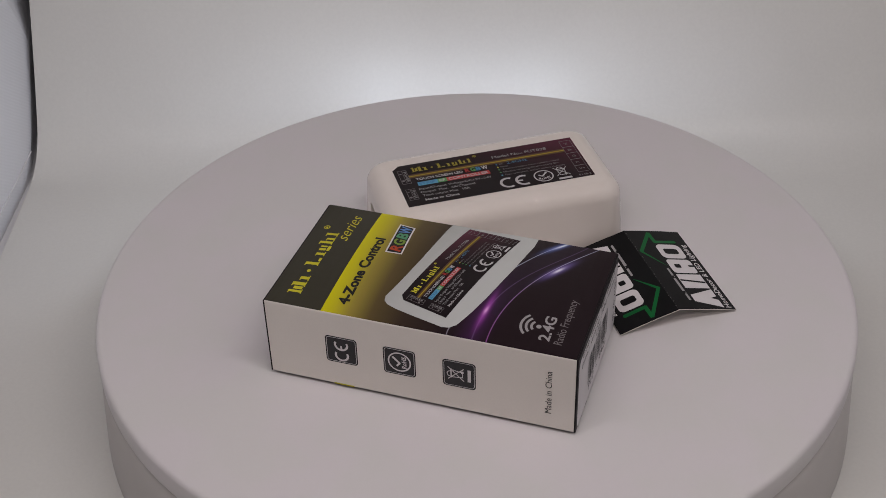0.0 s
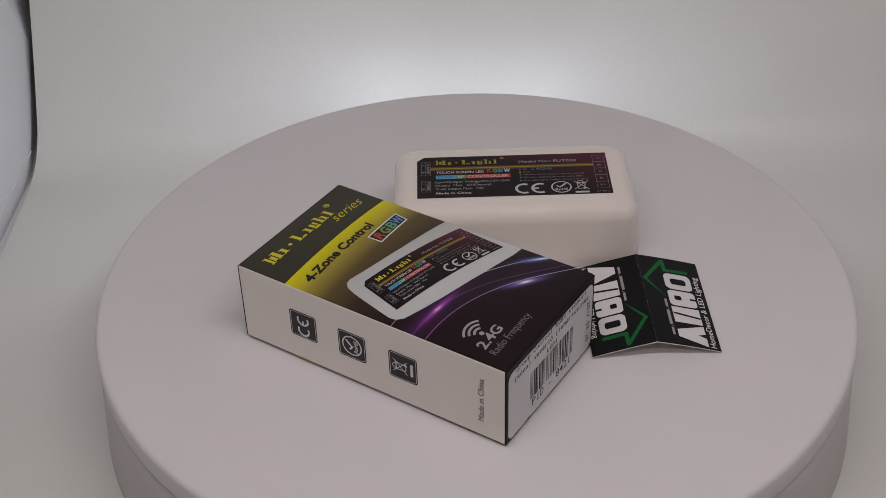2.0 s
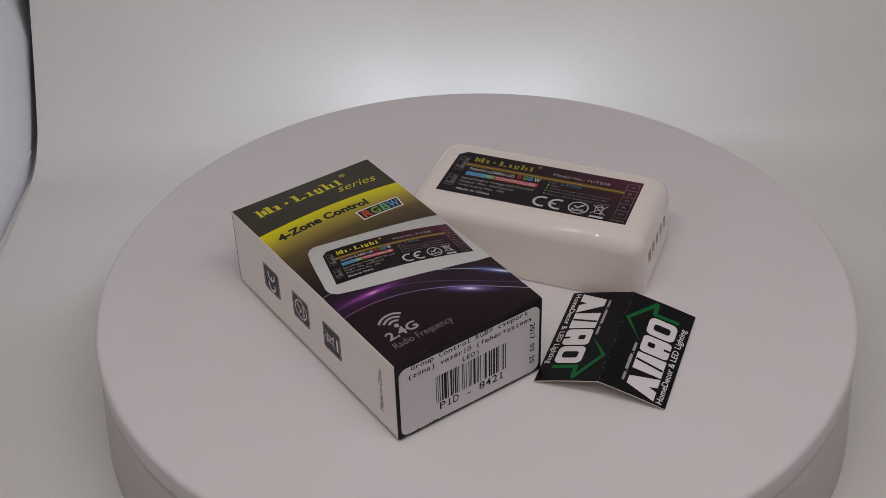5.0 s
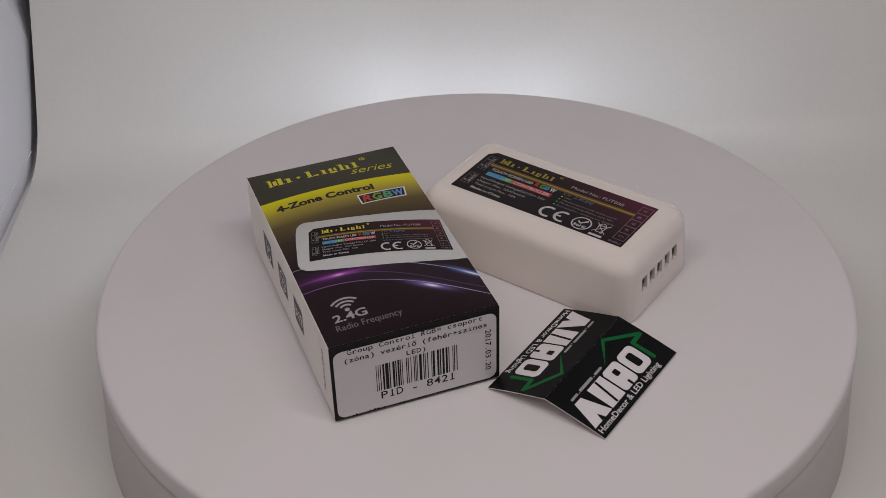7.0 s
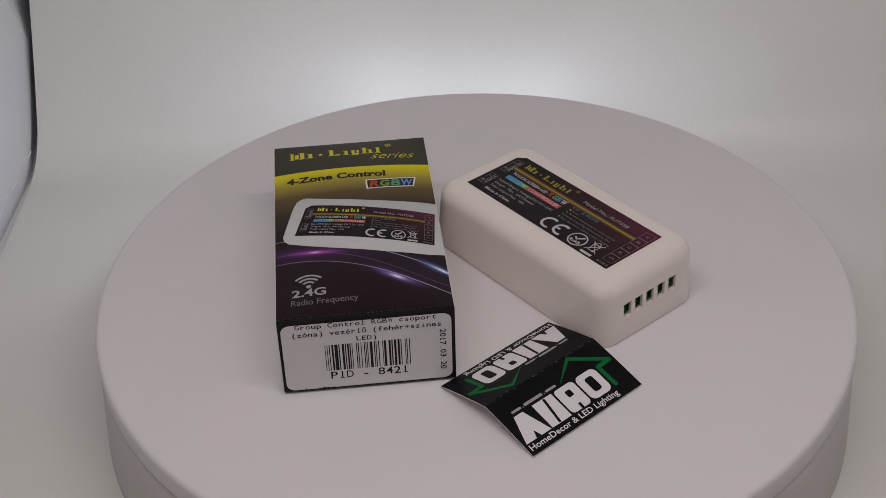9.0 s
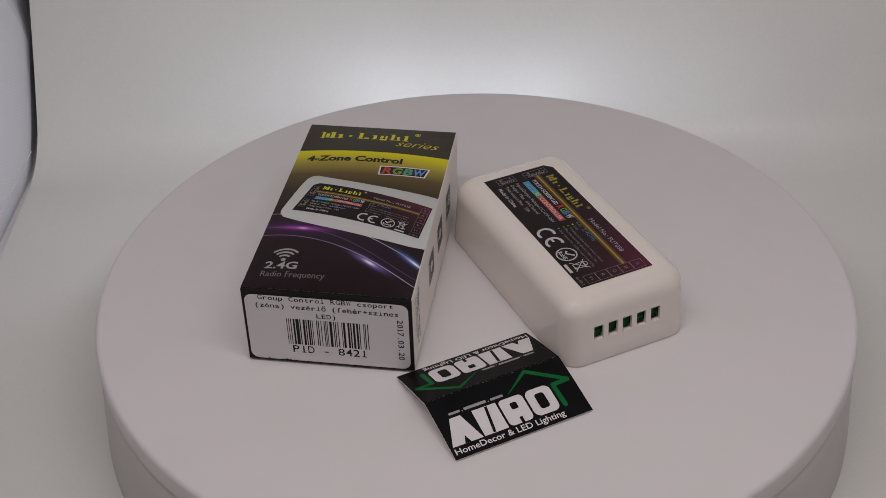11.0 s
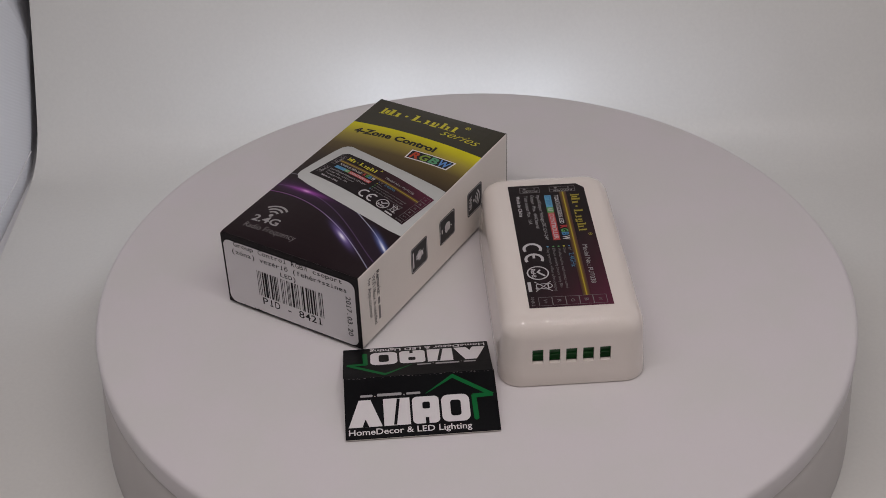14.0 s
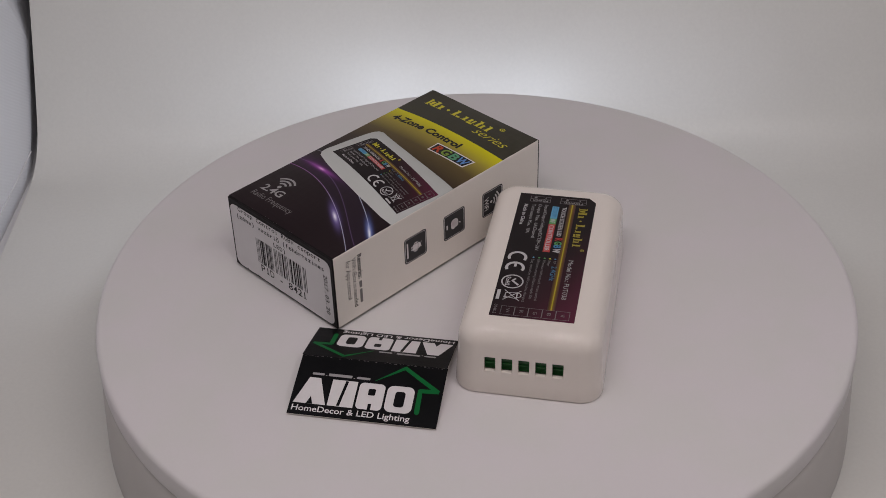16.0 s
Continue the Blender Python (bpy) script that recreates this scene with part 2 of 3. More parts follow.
def build_controller():
    rings = []
    for z, inset in ((0.0, 0.0012), (0.0004, 0.0006), (0.0010, 0.0004)):
        rings.append(rounded_ring(CTL_L - 2 * inset, CTL_W - 2 * inset, 0.0074 - inset, z))
    z0, fil = 0.0172, 0.0061
    for i in range(1, 5):
        k = i / 4
        inset = 0.0004 + 0.0010 * k
        rings.append(rounded_ring(CTL_L - 2 * inset, CTL_W - 2 * inset, 0.0074 - inset * 0.5, 0.001 + (z0 - 0.001) * k))
    for i in range(1, 11):
        a = radians(9 * i)
        inset = 0.0014 + fil * 0.92 * (1 - math.cos(a))
        rings.append(rounded_ring(CTL_L - 2 * inset, CTL_W - 2 * inset, max(0.0067 - (inset - 0.0014) * 0.55, 0.0026), z0 + fil * math.sin(a)))
    me = rings_mesh("shell", rings, M_SHELL)
    cutters = []
    for i in range(5):
        y = -0.0110 + 0.00506 * i
        cutters.append(slab(0.0395, 0.0440, y - 0.00165, y + 0.00165, 0.0089, 0.0140))
    for y0, y1 in ((-0.009, -0.002), (0.001, 0.0098)):
        cutters.append(slab(-0.0440, -0.0385, y0, y1, 0.0072, 0.0128))
    me = cut(me, [slab(0.0352, 0.0402, -0.0152, 0.0140, 0.0074, 0.0156)])
    me = smooth_by_angle(cut(me, cutters), 32)
    me.name = "shell"
    part("shell", me, M_SHELL, controller)
    for i in range(5):
        y = -0.0110 + 0.00506 * i
        t = part("terminal", slab(0.0360, 0.0388, y - 0.0021, y + 0.0021, 0.0080, 0.0148), M_GREEN_PLASTIC, controller, "green screw terminal behind a slot")
        part("terminal_lip", slab(0.0387, 0.0393, y - 0.0018, y + 0.0018, 0.0102, 0.0107, 0.0001), M_GREEN_PLASTIC, t)
    for y0, y1 in ((-0.009, -0.002), (0.001, 0.0098)):
        part("power_terminal", slab(-0.0393, -0.0383, y0 + 0.0001, y1 - 0.0001, 0.0074, 0.0126), M_GREEN_PLASTIC, controller, "green power terminal behind a slot")


build_controller()
# ---------------- folded card ----------------
card = tagged(new("folded_card"), "folded black cardboard leaflet with white and green print", "card")
CARD_W = 0.0452


def build_panel(name, depth):
    """A panel whose free edge lies at y 0 and whose fold is at y depth, slightly bowed."""
    bm = bmesh.new()
    nx, ny = 6, 6
    grid = [[[None] * (ny + 1) for _ in range(nx + 1)] for _ in range(2)]
    for s in range(2):
        for i in range(nx + 1):
            for j in range(ny + 1):
                k = j / ny
                grid[s][i][j] = bm.verts.new((CARD_W * (i / nx - 0.5), depth * k, panel_z(k) - (0.00028 if s else 0)))
    for i in range(nx):
        for j in range(ny):
            a, b = grid
            bm.faces.new((a[i][j], a[i + 1][j], a[i + 1][j + 1], a[i][j + 1])).material_index = 0
            bm.faces.new((b[i][j], b[i][j + 1], b[i + 1][j + 1], b[i + 1][j])).material_index = 1
    for i in range(nx):
        for j in (0, ny):
            bm.faces.new((grid[0][i][j], grid[1][i][j], grid[1][i + 1][j], grid[0][i + 1][j])).material_index = 1
    for j in range(ny):
        for i in (0, nx):
            bm.faces.new((grid[0][i][j], grid[0][i][j + 1], grid[1][i][j + 1], grid[1][i][j])).material_index = 1
    bmesh.ops.recalc_face_normals(bm, faces=bm.faces[:])
    me = bpy.data.meshes.new(name)
    me.materials.append(M_CARD_FACE)
    me.materials.append(M_CARD_WHITE)
    return link_bm(name, bm, me, card)


def panel_z(k):
    """Height of a bowed panel over its chord, k from the free edge to the fold."""
    return 0.0002 * math.sin(math.pi * k)


M_CARD_FACE = surface("black_leaflet_print", (0.006, 0.006, 0.007), 0.33, 0.25, 1500, 80, 0.05, 0.12)
# corners on the platter: free edges and the fold
F_L, F_R = Vector((0.0844, -0.0203, 0.0008)), Vector((0.0712, 0.0229, 0.0008))
B_L, B_R = Vector((0.0461, -0.0324, 0.0008)), Vector((0.0328, 0.0111, 0.0008))
D_L, D_R = Vector((0.0643, -0.0257, 0.0061)), Vector((0.0513, 0.0175, 0.0061))


def panel_pose(free0, free1, fold0, fold1):
    """Axes of a panel: x along its free edge, y up to the fold."""
    o, top_ = (free0 + free1) / 2, (fold0 + fold1) / 2
    x = (free1 - free0).normalized()
    y = top_ - o
    y = (y - x * y.dot(x))
    depth = y.length
    y.normalize()
    m_ = Matrix((x, y, x.cross(y))).transposed().to_4x4()
    m_.translation = o
    return m_, depth


FRONT, front_depth = panel_pose(F_L, F_R, D_L, D_R)
BACK, back_depth = panel_pose(B_R, B_L, D_R, D_L)
front_panel = build_panel("front_panel", front_depth)
front_panel.matrix_basis = FRONT
back_panel = build_panel("back_panel", back_depth)
back_panel.matrix_basis = BACK

M_FAINT = ink("faint_grey_ink", (0.185, 0.165, 0.17))


# ---------------- print: flat shapes and lettering ----------------
# sizes in this part are millimetres on the printed face; place(x, y, lift) gives the point in the parent's space
def face(origin, ax, ay):
    o, ax, ay = Vector(origin), Vector(ax), Vector(ay)
    n = ax.cross(ay).normalized()
    return lambda x, y, lift=0.06: o + (ax * x + ay * y + n * lift) * 0.001


CURVED = []         # places that lie on the bulged panel


def turned(place, cx, cy, degrees):
    c, s = math.cos(radians(degrees)), math.sin(radians(degrees))
    at = lambda x, y, lift=0.06: place(cx + c * x - s * y, cy + s * x + c * y, lift)
    if place in CURVED:
        CURVED.append(at)
    return at


def diced(polys, cell=3.0):
    """The polygons cut along a square grid, so that they can follow a curved panel."""
    out = []
    for p in polys:
        size = max(max(q[i] for q in p) - min(q[i] for q in p) for i in (0, 1))
        if size < cell:
            out.append(p)
            continue
        bm = bmesh.new()
        bm.faces.new([bm.verts.new((x, y, 0)) for x, y in p])
        for i in (0, 1):
            k = math.floor(min(q[i] for q in p) / cell) + 1
            while k * cell < max(q[i] for q in p):
                cut_at, along = [0, 0, 0], [0, 0, 0]
                cut_at[i], along[i] = k * cell, 1
                bmesh.ops.bisect_plane(bm, geom=bm.faces[:] + bm.edges[:] + bm.verts[:], plane_co=cut_at, plane_no=along)
                k += 1
        out += [[(v.co.x, v.co.y) for v in f.verts] for f in bm.faces]
        bm.free()
    return out


def flat(name, polys, material, parent, place, lift=0.06, label=""):
    verts, faces, uv = [], [], []
    bent = place in CURVED
    if bent:
        polys = diced(polys)
    for p in polys:
        faces.append(tuple(range(len(verts), len(verts) + len(p))))
        verts += [place(x, y, lift) for x, y in p]
        uv += p
    me = mesh_of(name, verts, faces, [material], smooth=bent)
    layer = me.uv_layers.new(name="print")
    for loop in me.loops:
        layer.data[loop.index].uv = uv[loop.vertex_index]
    return part(name, me, None, parent, label)


def stroke(points, w0, w1=None):
    """Quads along a line of points, its width going from w0 to w1."""
    w1 = w0 if w1 is None else w1
    out, n = [], len(points) - 1
    for i in range(n):
        a, b = Vector(points[i]), Vector(points[i + 1])
        d = (b - a).normalized()
        s = Vector((-d.y, d.x)) * 0.5
        wa, wb = w0 + (w1 - w0) * i / n, w0 + (w1 - w0) * (i + 1) / n
        e = d * min(wa, wb) * 0.25
        a, b = a - e, b + e
        out.append([tuple(a + s * wa), tuple(a - s * wa), tuple(b - s * wb), tuple(b + s * wb)])
    return out


def arc(cx, cy, r, w, a0=0, a1=360, n=30, squash=1.0):
    out = []
    for i in range(n):
        a, b = radians(a0 + (a1 - a0) * i / n), radians(a0 + (a1 - a0) * (i + 1) / n)
        q = [(r - w / 2, a), (r + w / 2, a), (r + w / 2, b), (r - w / 2, b)]
        out.append([(cx + k * math.cos(t), cy + k * squash * math.sin(t)) for k, t in q])
    return out


def disc(cx, cy, r, n=20, squash=1.0):
    return [[(cx + r * math.cos(2 * math.pi * i / n), cy + r * squash * math.sin(2 * math.pi * i / n)) for i in range(n)]]


def rect(x0, x1, y0, y1):
    return [[(x0, y0), (x1, y0), (x1, y1), (x0, y1)]]


def rrect(x0, x1, y0, y1, r, n=6):
    pts = []
    for cx, cy, a0 in ((x1 - r, y1 - r, 0), (x0 + r, y1 - r, 90), (x0 + r, y0 + r, 180), (x1 - r, y0 + r, 270)):
        pts += [(cx + r * math.cos(radians(a0 + 90 * i / n)), cy + r * math.sin(radians(a0 + 90 * i / n))) for i in range(n + 1)]
    return [pts]


def frame_of(x0, x1, y0, y1, w):
    return rect(x0, x1, y0, y0 + w) + rect(x0, x1, y1 - w, y1) + rect(x0, x0 + w, y0 + w, y1 - w) + rect(x1 - w, x1, y0 + w, y1 - w)


GLYPHS = {}


def glyphs(body, bold=0.0, shear=0.0):
    """Vertices and faces of a line set in the built-in font, size 1."""
    key = (body, bold, shear)
    if key not in GLYPHS:
        cu = bpy.data.curves.new("line", "FONT")
        cu.body, cu.offset, cu.shear, cu.resolution_u = body, bold, shear, 3
        ob = new("line", cu)
        me = bpy.data.meshes.new_from_object(ob.evaluated_get(bpy.context.evaluated_depsgraph_get()))
        GLYPHS[key] = ([tuple(v.co) for v in me.vertices], [tuple(p.vertices) for p in me.polygons])
        bpy.data.objects.remove(ob)
        bpy.data.curves.remove(cu)
        bpy.data.meshes.remove(me)
    return GLYPHS[key]


CAP = max(v[1] for v in glyphs("H")[0])


def write(body, x0, x1, y, h, material, parent, place, bold=0.0, shear=0.0, lift=0.08, mono=False, label=""):
    """A line of lettering from x0 to x1 on the baseline y, capitals h high."""
    verts, faces = [], []
    if mono:
        pitch = (x1 - x0) / len(body)
        for i, ch in enumerate(body):
            if ch == " ":
                continue
            vs, fs = glyphs(ch, bold * 0.5 if ch in "WGB8" else bold)
            mid = (min(v[0] for v in vs) + max(v[0] for v in vs)) / 2
            wide = max(v[0] for v in vs) - min(v[0] for v in vs)
            k = min(h / CAP * 1.25, pitch * 0.86 / wide) if wide > 0.25 else h / CAP
            n = len(verts)
            verts += [place(x0 + pitch * (i + 0.5) + (v[0] - mid) * k, y + v[1] * h / CAP, lift) for v in vs]
            faces += [tuple(n + j for j in f) for f in fs]
            if ch in "ilI1":
                b = len(verts)
                cx, e, t = x0 + pitch * (i + 0.5), pitch * 0.3, h * 0.12
                verts += [place(cx + sx * e, y + sy * t, lift) for sx, sy in ((-1, 0), (1, 0), (1, 1), (-1, 1))]
                faces.append((b, b + 1, b + 2, b + 3))
    else:
        vs, fs = glyphs(body, bold, shear)
        a, b = min(v[0] for v in vs), max(v[0] for v in vs)
        k = (x1 - x0) / (b - a)
        verts = [place(x0 + (v[0] - a) * k, y + v[1] * h / CAP, lift) for v in vs]
        faces = fs
    return part("printed_text", mesh_of("printed_text", verts, faces, [material]), None, parent, label)


def wordmark(x0, x1, y, h, material, parent, place, lift=0.08):
    """The maker's mark as a row of plain blocks, a dot between the two groups, and a small ring."""
    w = x1 - x0
    X = lambda k: x0 + w * k
    polys = []
    # upright bars with thin feet, as wide and as high as the printed strokes
    for k0, k1, lo, hi, foot in ((0.015, 0.045, 0, 1, 1), (0.06, 0.1, 0.1, 0.75, 0), (0.115, 0.16, 0, 1, 1), (0.205, 0.245, 0, 0.68, 1), (0.43, 0.47, 0, 1, 1), (0.49, 0.545, 0, 0.2, 0), (0.59, 0.625, 0, 0.68, 1), (0.665, 0.745, -0.12, 0.12, 0), (0.665, 0.7, 0.18, 0.68, 0), (0.72, 0.745, 0.18, 0.68, 0), (0.785, 0.82, 0, 1, 1), (0.85, 0.88, 0, 0.64, 1), (0.93, 0.965, 0, 0.9, 1)):
        polys += rrect(X(k0), X(k1), y + h * lo, y + h * hi, h * 0.05, 2)
        if foot:
            polys += rect(X(k0 - 0.016), X(k0), y, y + h * 0.07) + rect(X(k1), X(k1 + 0.016), y, y + h * 0.07) + rect(X(k0 - 0.016), X(k0), y + h * (hi - 0.08), y + h * hi)
    polys += disc(X(0.335), y + h * 0.40, h * 0.15, 14)
    ob = flat("maker_mark", polys, material, parent, place, lift)
    flat("mark_ring", arc(X(1.06), y + h * 1.2, h * 0.2, h * 0.07, n=16) + disc(X(1.06), y + h * 1.2, h * 0.09, 8), material, parent, place, lift)
    return ob


def ce_mark(cx, cy, h, material, parent, place, lift=0.08):
    r, w = h * 0.42, h * 0.15
    polys = arc(cx - h * 0.30, cy, r, w, 62, 298, 22) + arc(cx + h * 0.58, cy, r, w, 62, 298, 22) + rect(cx + h * 0.2, cx + h * 0.5, cy - w * 0.42, cy + w * 0.42)
    flat("conformity_mark", polys, material, parent, place, lift)


def rohs_mark(cx, cy, r, material, parent, place, lift=0.08):
    flat("check_mark", arc(cx, cy, r * 0.92, r * 0.13) + stroke([(cx - r * 0.42, cy + r * 0.22), (cx - r * 0.12, cy - r * 0.02), (cx + r * 0.42, cy + r * 0.55)], r * 0.16, r * 0.2), material, parent, place, lift)
    write("RoHS", cx - r * 0.6, cx + r * 0.6, cy - r * 0.58, r * 0.38, material, parent, place, 0.02, lift=lift)


def bin_mark(cx, cy, w, material, parent, place, lift=0.08):
    h, t = w * 1.05, w * 0.058
    polys = stroke([(cx - w / 2, cy - h / 2), (cx + w / 2, cy + h / 2)], t) + stroke([(cx - w / 2, cy + h / 2), (cx + w / 2, cy - h / 2)], t)
    polys += stroke([(cx - w * 0.3, cy + h * 0.28), (cx - w * 0.22, cy - h * 0.42), (cx + w * 0.18, cy - h * 0.42), (cx + w * 0.3, cy + h * 0.28)], t)
    polys += rect(cx - w * 0.36, cx + w * 0.38, cy + h * 0.26, cy + h * 0.34) + arc(cx - w * 0.05, cy + h * 0.34, w * 0.22, t, 0, 180, 10) + disc(cx + w * 0.2, cy - h * 0.4, w * 0.11, 12)
    flat("bin_mark", polys, material, parent, place, lift)
    flat("bin_bar", rect(cx - w * 0.5, cx + w * 0.5, cy - h * 0.95, cy - h * 0.74), material, parent, place, lift)


def wifi_mark(cx, cy, s, material, parent, place, lift=0.08):
    polys = disc(cx, cy, s * 0.13, 14)
    for k in (0.36, 0.62, 0.88):
        polys += arc(cx, cy, s * k, s * 0.13, 42, 138, 14)
    flat("radio_waves", polys, material, parent, place, lift)


def uv_nodes(name, rough=0.35):
    n = Nodes(name, rough, 0.0, 0.12)
    u = n.tree.nodes.new("ShaderNodeUVMap")
    u.uv_map = "print"
    x, y, _ = n.xyz(u.outputs[0])
    return n, x, y


def grow(n, k):
    return n.math("POWER", 2.71828, k)


def blob(n, x, y, cx, cy, sx, sy, slope=0.0):
    """A soft printed spot, longer along a slope."""
    dx = n.math("SUBTRACT", x, cx)
    dy = n.math("SUBTRACT", n.math("SUBTRACT", y, cy), n.math("MULTIPLY", dx, slope))
    q = n.math("ADD", n.math("POWER", n.math("ABSOLUTE", n.math("DIVIDE", dx, sx)), 2.0), n.math("POWER", n.math("ABSOLUTE", n.math("DIVIDE", dy, sy)), 2.0))
    return grow(n, n.math("MULTIPLY", q, -1.0))


def thread(n, x, y, points, width):
    """A fine printed curve through the points, soft on both sides."""
    co = np.polyfit([p[0] for p in points], [p[1] for p in points], min(4, len(points) - 1))
    acc = float(co[0])
    for c in co[1:]:
        acc = n.math("MULTIPLY_ADD", acc, x, float(c))
    d = n.math("DIVIDE", n.math("SUBTRACT", y, acc), width)
    return grow(n, n.math("MULTIPLY", n.math("MULTIPLY", d, d), -1.0)), n.math("SUBTRACT", y, acc)


# the top print: olive head, yellow band fading to aubergine, light trails
m, px, py = uv_nodes("carton_top_print", 0.34)
M_TOPPRINT = m.mat
k01 = m.math("DIVIDE", m.math("ADD", py, 48.0), 96.0)
P = lambda yy: (yy + 48.0) / 96.0
col = m.ramp(k01, [(P(-46), (0.0165, 0.0095, 0.0120)), (P(-8), (0.019, 0.011, 0.0135)), (P(5), (0.042, 0.028, 0.020)), (P(14.5), (0.105, 0.075, 0.03)), (P(21), (0.30, 0.24, 0.045)), (P(25.5), (0.50, 0.44, 0.02)), (P(28.8), (0.60, 0.56, 0.010)), (P(46.0), (0.60, 0.56, 0.010))])
head = m.math("GREATER_THAN", m.math("MULTIPLY_ADD", m.math("MULTIPLY", px, px), -0.0005, py), 29.1)
col = m.mix(head, col, (0.046, 0.043, 0.031))
C1 = [(-26.0, -21.0), (-20.0, -21.3), (-13.5, -21.9), (-7.2, -23.5), (-0.6, -26.0), (5.9, -29.1), (12.0, -32.5), (19.5, -37.1), (26.0, -42.0)]
C2 = [(-26.0, -16.8), (-19.7, -16.9), (-13.7, -17.5), (-9.0, -18.7), (-2.8, -21.0), (3.5, -24.0), (9.5, -27.7), (15.5, -31.6), (26.0, -38.4)]
C3 = [(2.0, -17.2), (7.6, -20.0), (13.9, -23.4), (18.8, -26.4), (23.2, -29.6), (26.0, -32.3)]
C4 = [(-26.2, -9.3), (-24.5, -9.2), (-22.0, -9.5)]
l1, d1 = thread(m, px, py, C1, 0.15)
l2, d2 = thread(m, px, py, C2, 0.2)
l3, d3 = thread(m, px, py, C3, 0.15)
l4, d4 = thread(m, px, py, C4, 0.14)
haze = m.math("MULTIPLY", blob(m, px, py, -15, -17.2, 15, 3.4, -0.10), 0.8)
col = m.mix(haze, col, (0.06, 0.018, 0.075))
band = m.math("MULTIPLY", m.math("GREATER_THAN", d1, 0.0), m.math("LESS_THAN", d3, 0.0))
col = m.mix(m.math("MULTIPLY", band, 0.35), col, (0.03, 0.018, 0.038))
right = m.ramp(m.math("DIVIDE", m.math("ADD", px, 26.0), 52.0), [(0.0, (0.40, 0.12, 0.42)), (0.45, (0.36, 0.22, 0.46)), (0.75, (0.62, 0.62, 0.8)), (1.0, (0.5, 0.5, 0.7))])
col = m.mix(m.math("MULTIPLY", l1, 0.75), col, right)
col = m.mix(m.math("MULTIPLY", l2, 0.35), col, (0.22, 0.13, 0.30))
col = m.mix(m.math("MULTIPLY", l3, m.math("MULTIPLY", m.math("GREATER_THAN", px, 3.0), 0.75)), col, (0.55, 0.58, 0.75))
col = m.mix(m.math("MULTIPLY", l4, m.math("MULTIPLY", m.math("LESS_THAN", px, -20.0), 0.6)), col, (0.45, 0.42, 0.5))
col = m.mix(m.math("MULTIPLY", blob(m, px, py, -13.7, -17.5, 6.5, 0.9, -0.10), 0.8), col, (0.40, 0.07, 0.46))
col = m.mix(m.math("MULTIPLY", blob(m, px, py, -13.7, -17.5, 1.5, 0.45, -0.12), 0.8), col, (0.85, 0.45, 0.8))
col = m.mix(m.math("MULTIPLY", blob(m, px, py, 10.5, -32.7, 5.0, 1.4, -0.60), 0.7), col, (0.26, 0.18, 0.55))
col = m.mix(blob(m, px, py, 10.6, -32.9, 1.7, 0.55, -0.58), col, (0.82, 0.80, 0.9))
col = m.mix(m.math("MULTIPLY", blob(m, px, py, 23.6, -29.9, 4.5, 1.3, -0.75), 0.75), col, (0.16, 0.22, 0.6))
col = m.mix(blob(m, px, py, 24.5, -30.7, 2.2, 0.5, -0.78), col, (0.80, 0.84, 0.92))
m.colour(col)
m.rough(m.math("MULTIPLY_ADD", m.noise(60, 3), 0.12, 0.28))
m.bump(m.noise(1600, 3), 0.05, 0.0002)

def ON_TOP(x, y, lift=0.06):
    return Vector((x, y, BOX_H * 1000 + crown(x, y) + lift)) * 0.001


CURVED.append(ON_TOP)
top_print = flat("top_print", rect(-26.0, 26.0, -47.3, 47.3), M_TOPPRINT, carton, ON_TOP, 0.05, "olive, yellow and dark purple printed top face")
wordmark(-20.9, 11.2, 37.9, 4.4, M_INK_YELLOW, top_print, ON_TOP, 0.09)
write("series", 6.7, 21.7, 34.0, 4.0, M_INK_YELLOW, top_print, ON_TOP, -0.008, 0.45, 0.09)
write("4-Zone Control", -22.0, 11.0, 22.5, 3.1, M_INK_BLACK, top_print, ON_TOP, 0.042, 0, 0.09)
flat("badge_border", [[(4.1, 20.3), (4.2, 14.8), (19.9, 15.8), (20.9, 21.3)]], M_INK_WHITE, top_print, ON_TOP, 0.08)
flat("badge_field", [[(4.6, 19.8), (4.7, 15.3), (19.5, 16.3), (20.3, 20.8)]], M_INK_BLACK, top_print, ON_TOP, 0.10)
RGBW = {"R": ink("red_ink", (0.42, 0.06, 0.025)), "G": ink("leaf_green_ink", (0.20, 0.30, 0.05)), "B": ink("blue_ink", (0.10, 0.30, 0.16)), "W": ink("pale_blue_ink", (0.12, 0.26, 0.55))}
for i, ch in enumerate("RGBW"):
    write(ch, 5.3 + 3.5 * i, 8.55 + 3.5 * i + (0.7 if ch == "W" else 0), 15.95 + 0.22 * i, 3.35, RGBW[ch], top_print, ON_TOP, 0.035, 0.12, 0.13)
wifi_mark(-16.1, -33.9, 5.9, M_INK_GREY, top_print, ON_TOP, 0.09)
write("2.4G", -21.2, -11.0, -38.1, 3.1, M_INK_GREY, top_print, ON_TOP, 0.022, 0, 0.09)
write("Radio Frequency", -21.5, -1.6, -41.9, 2.4, M_FAINT, top_print, ON_TOP, 0, 0, 0.09)

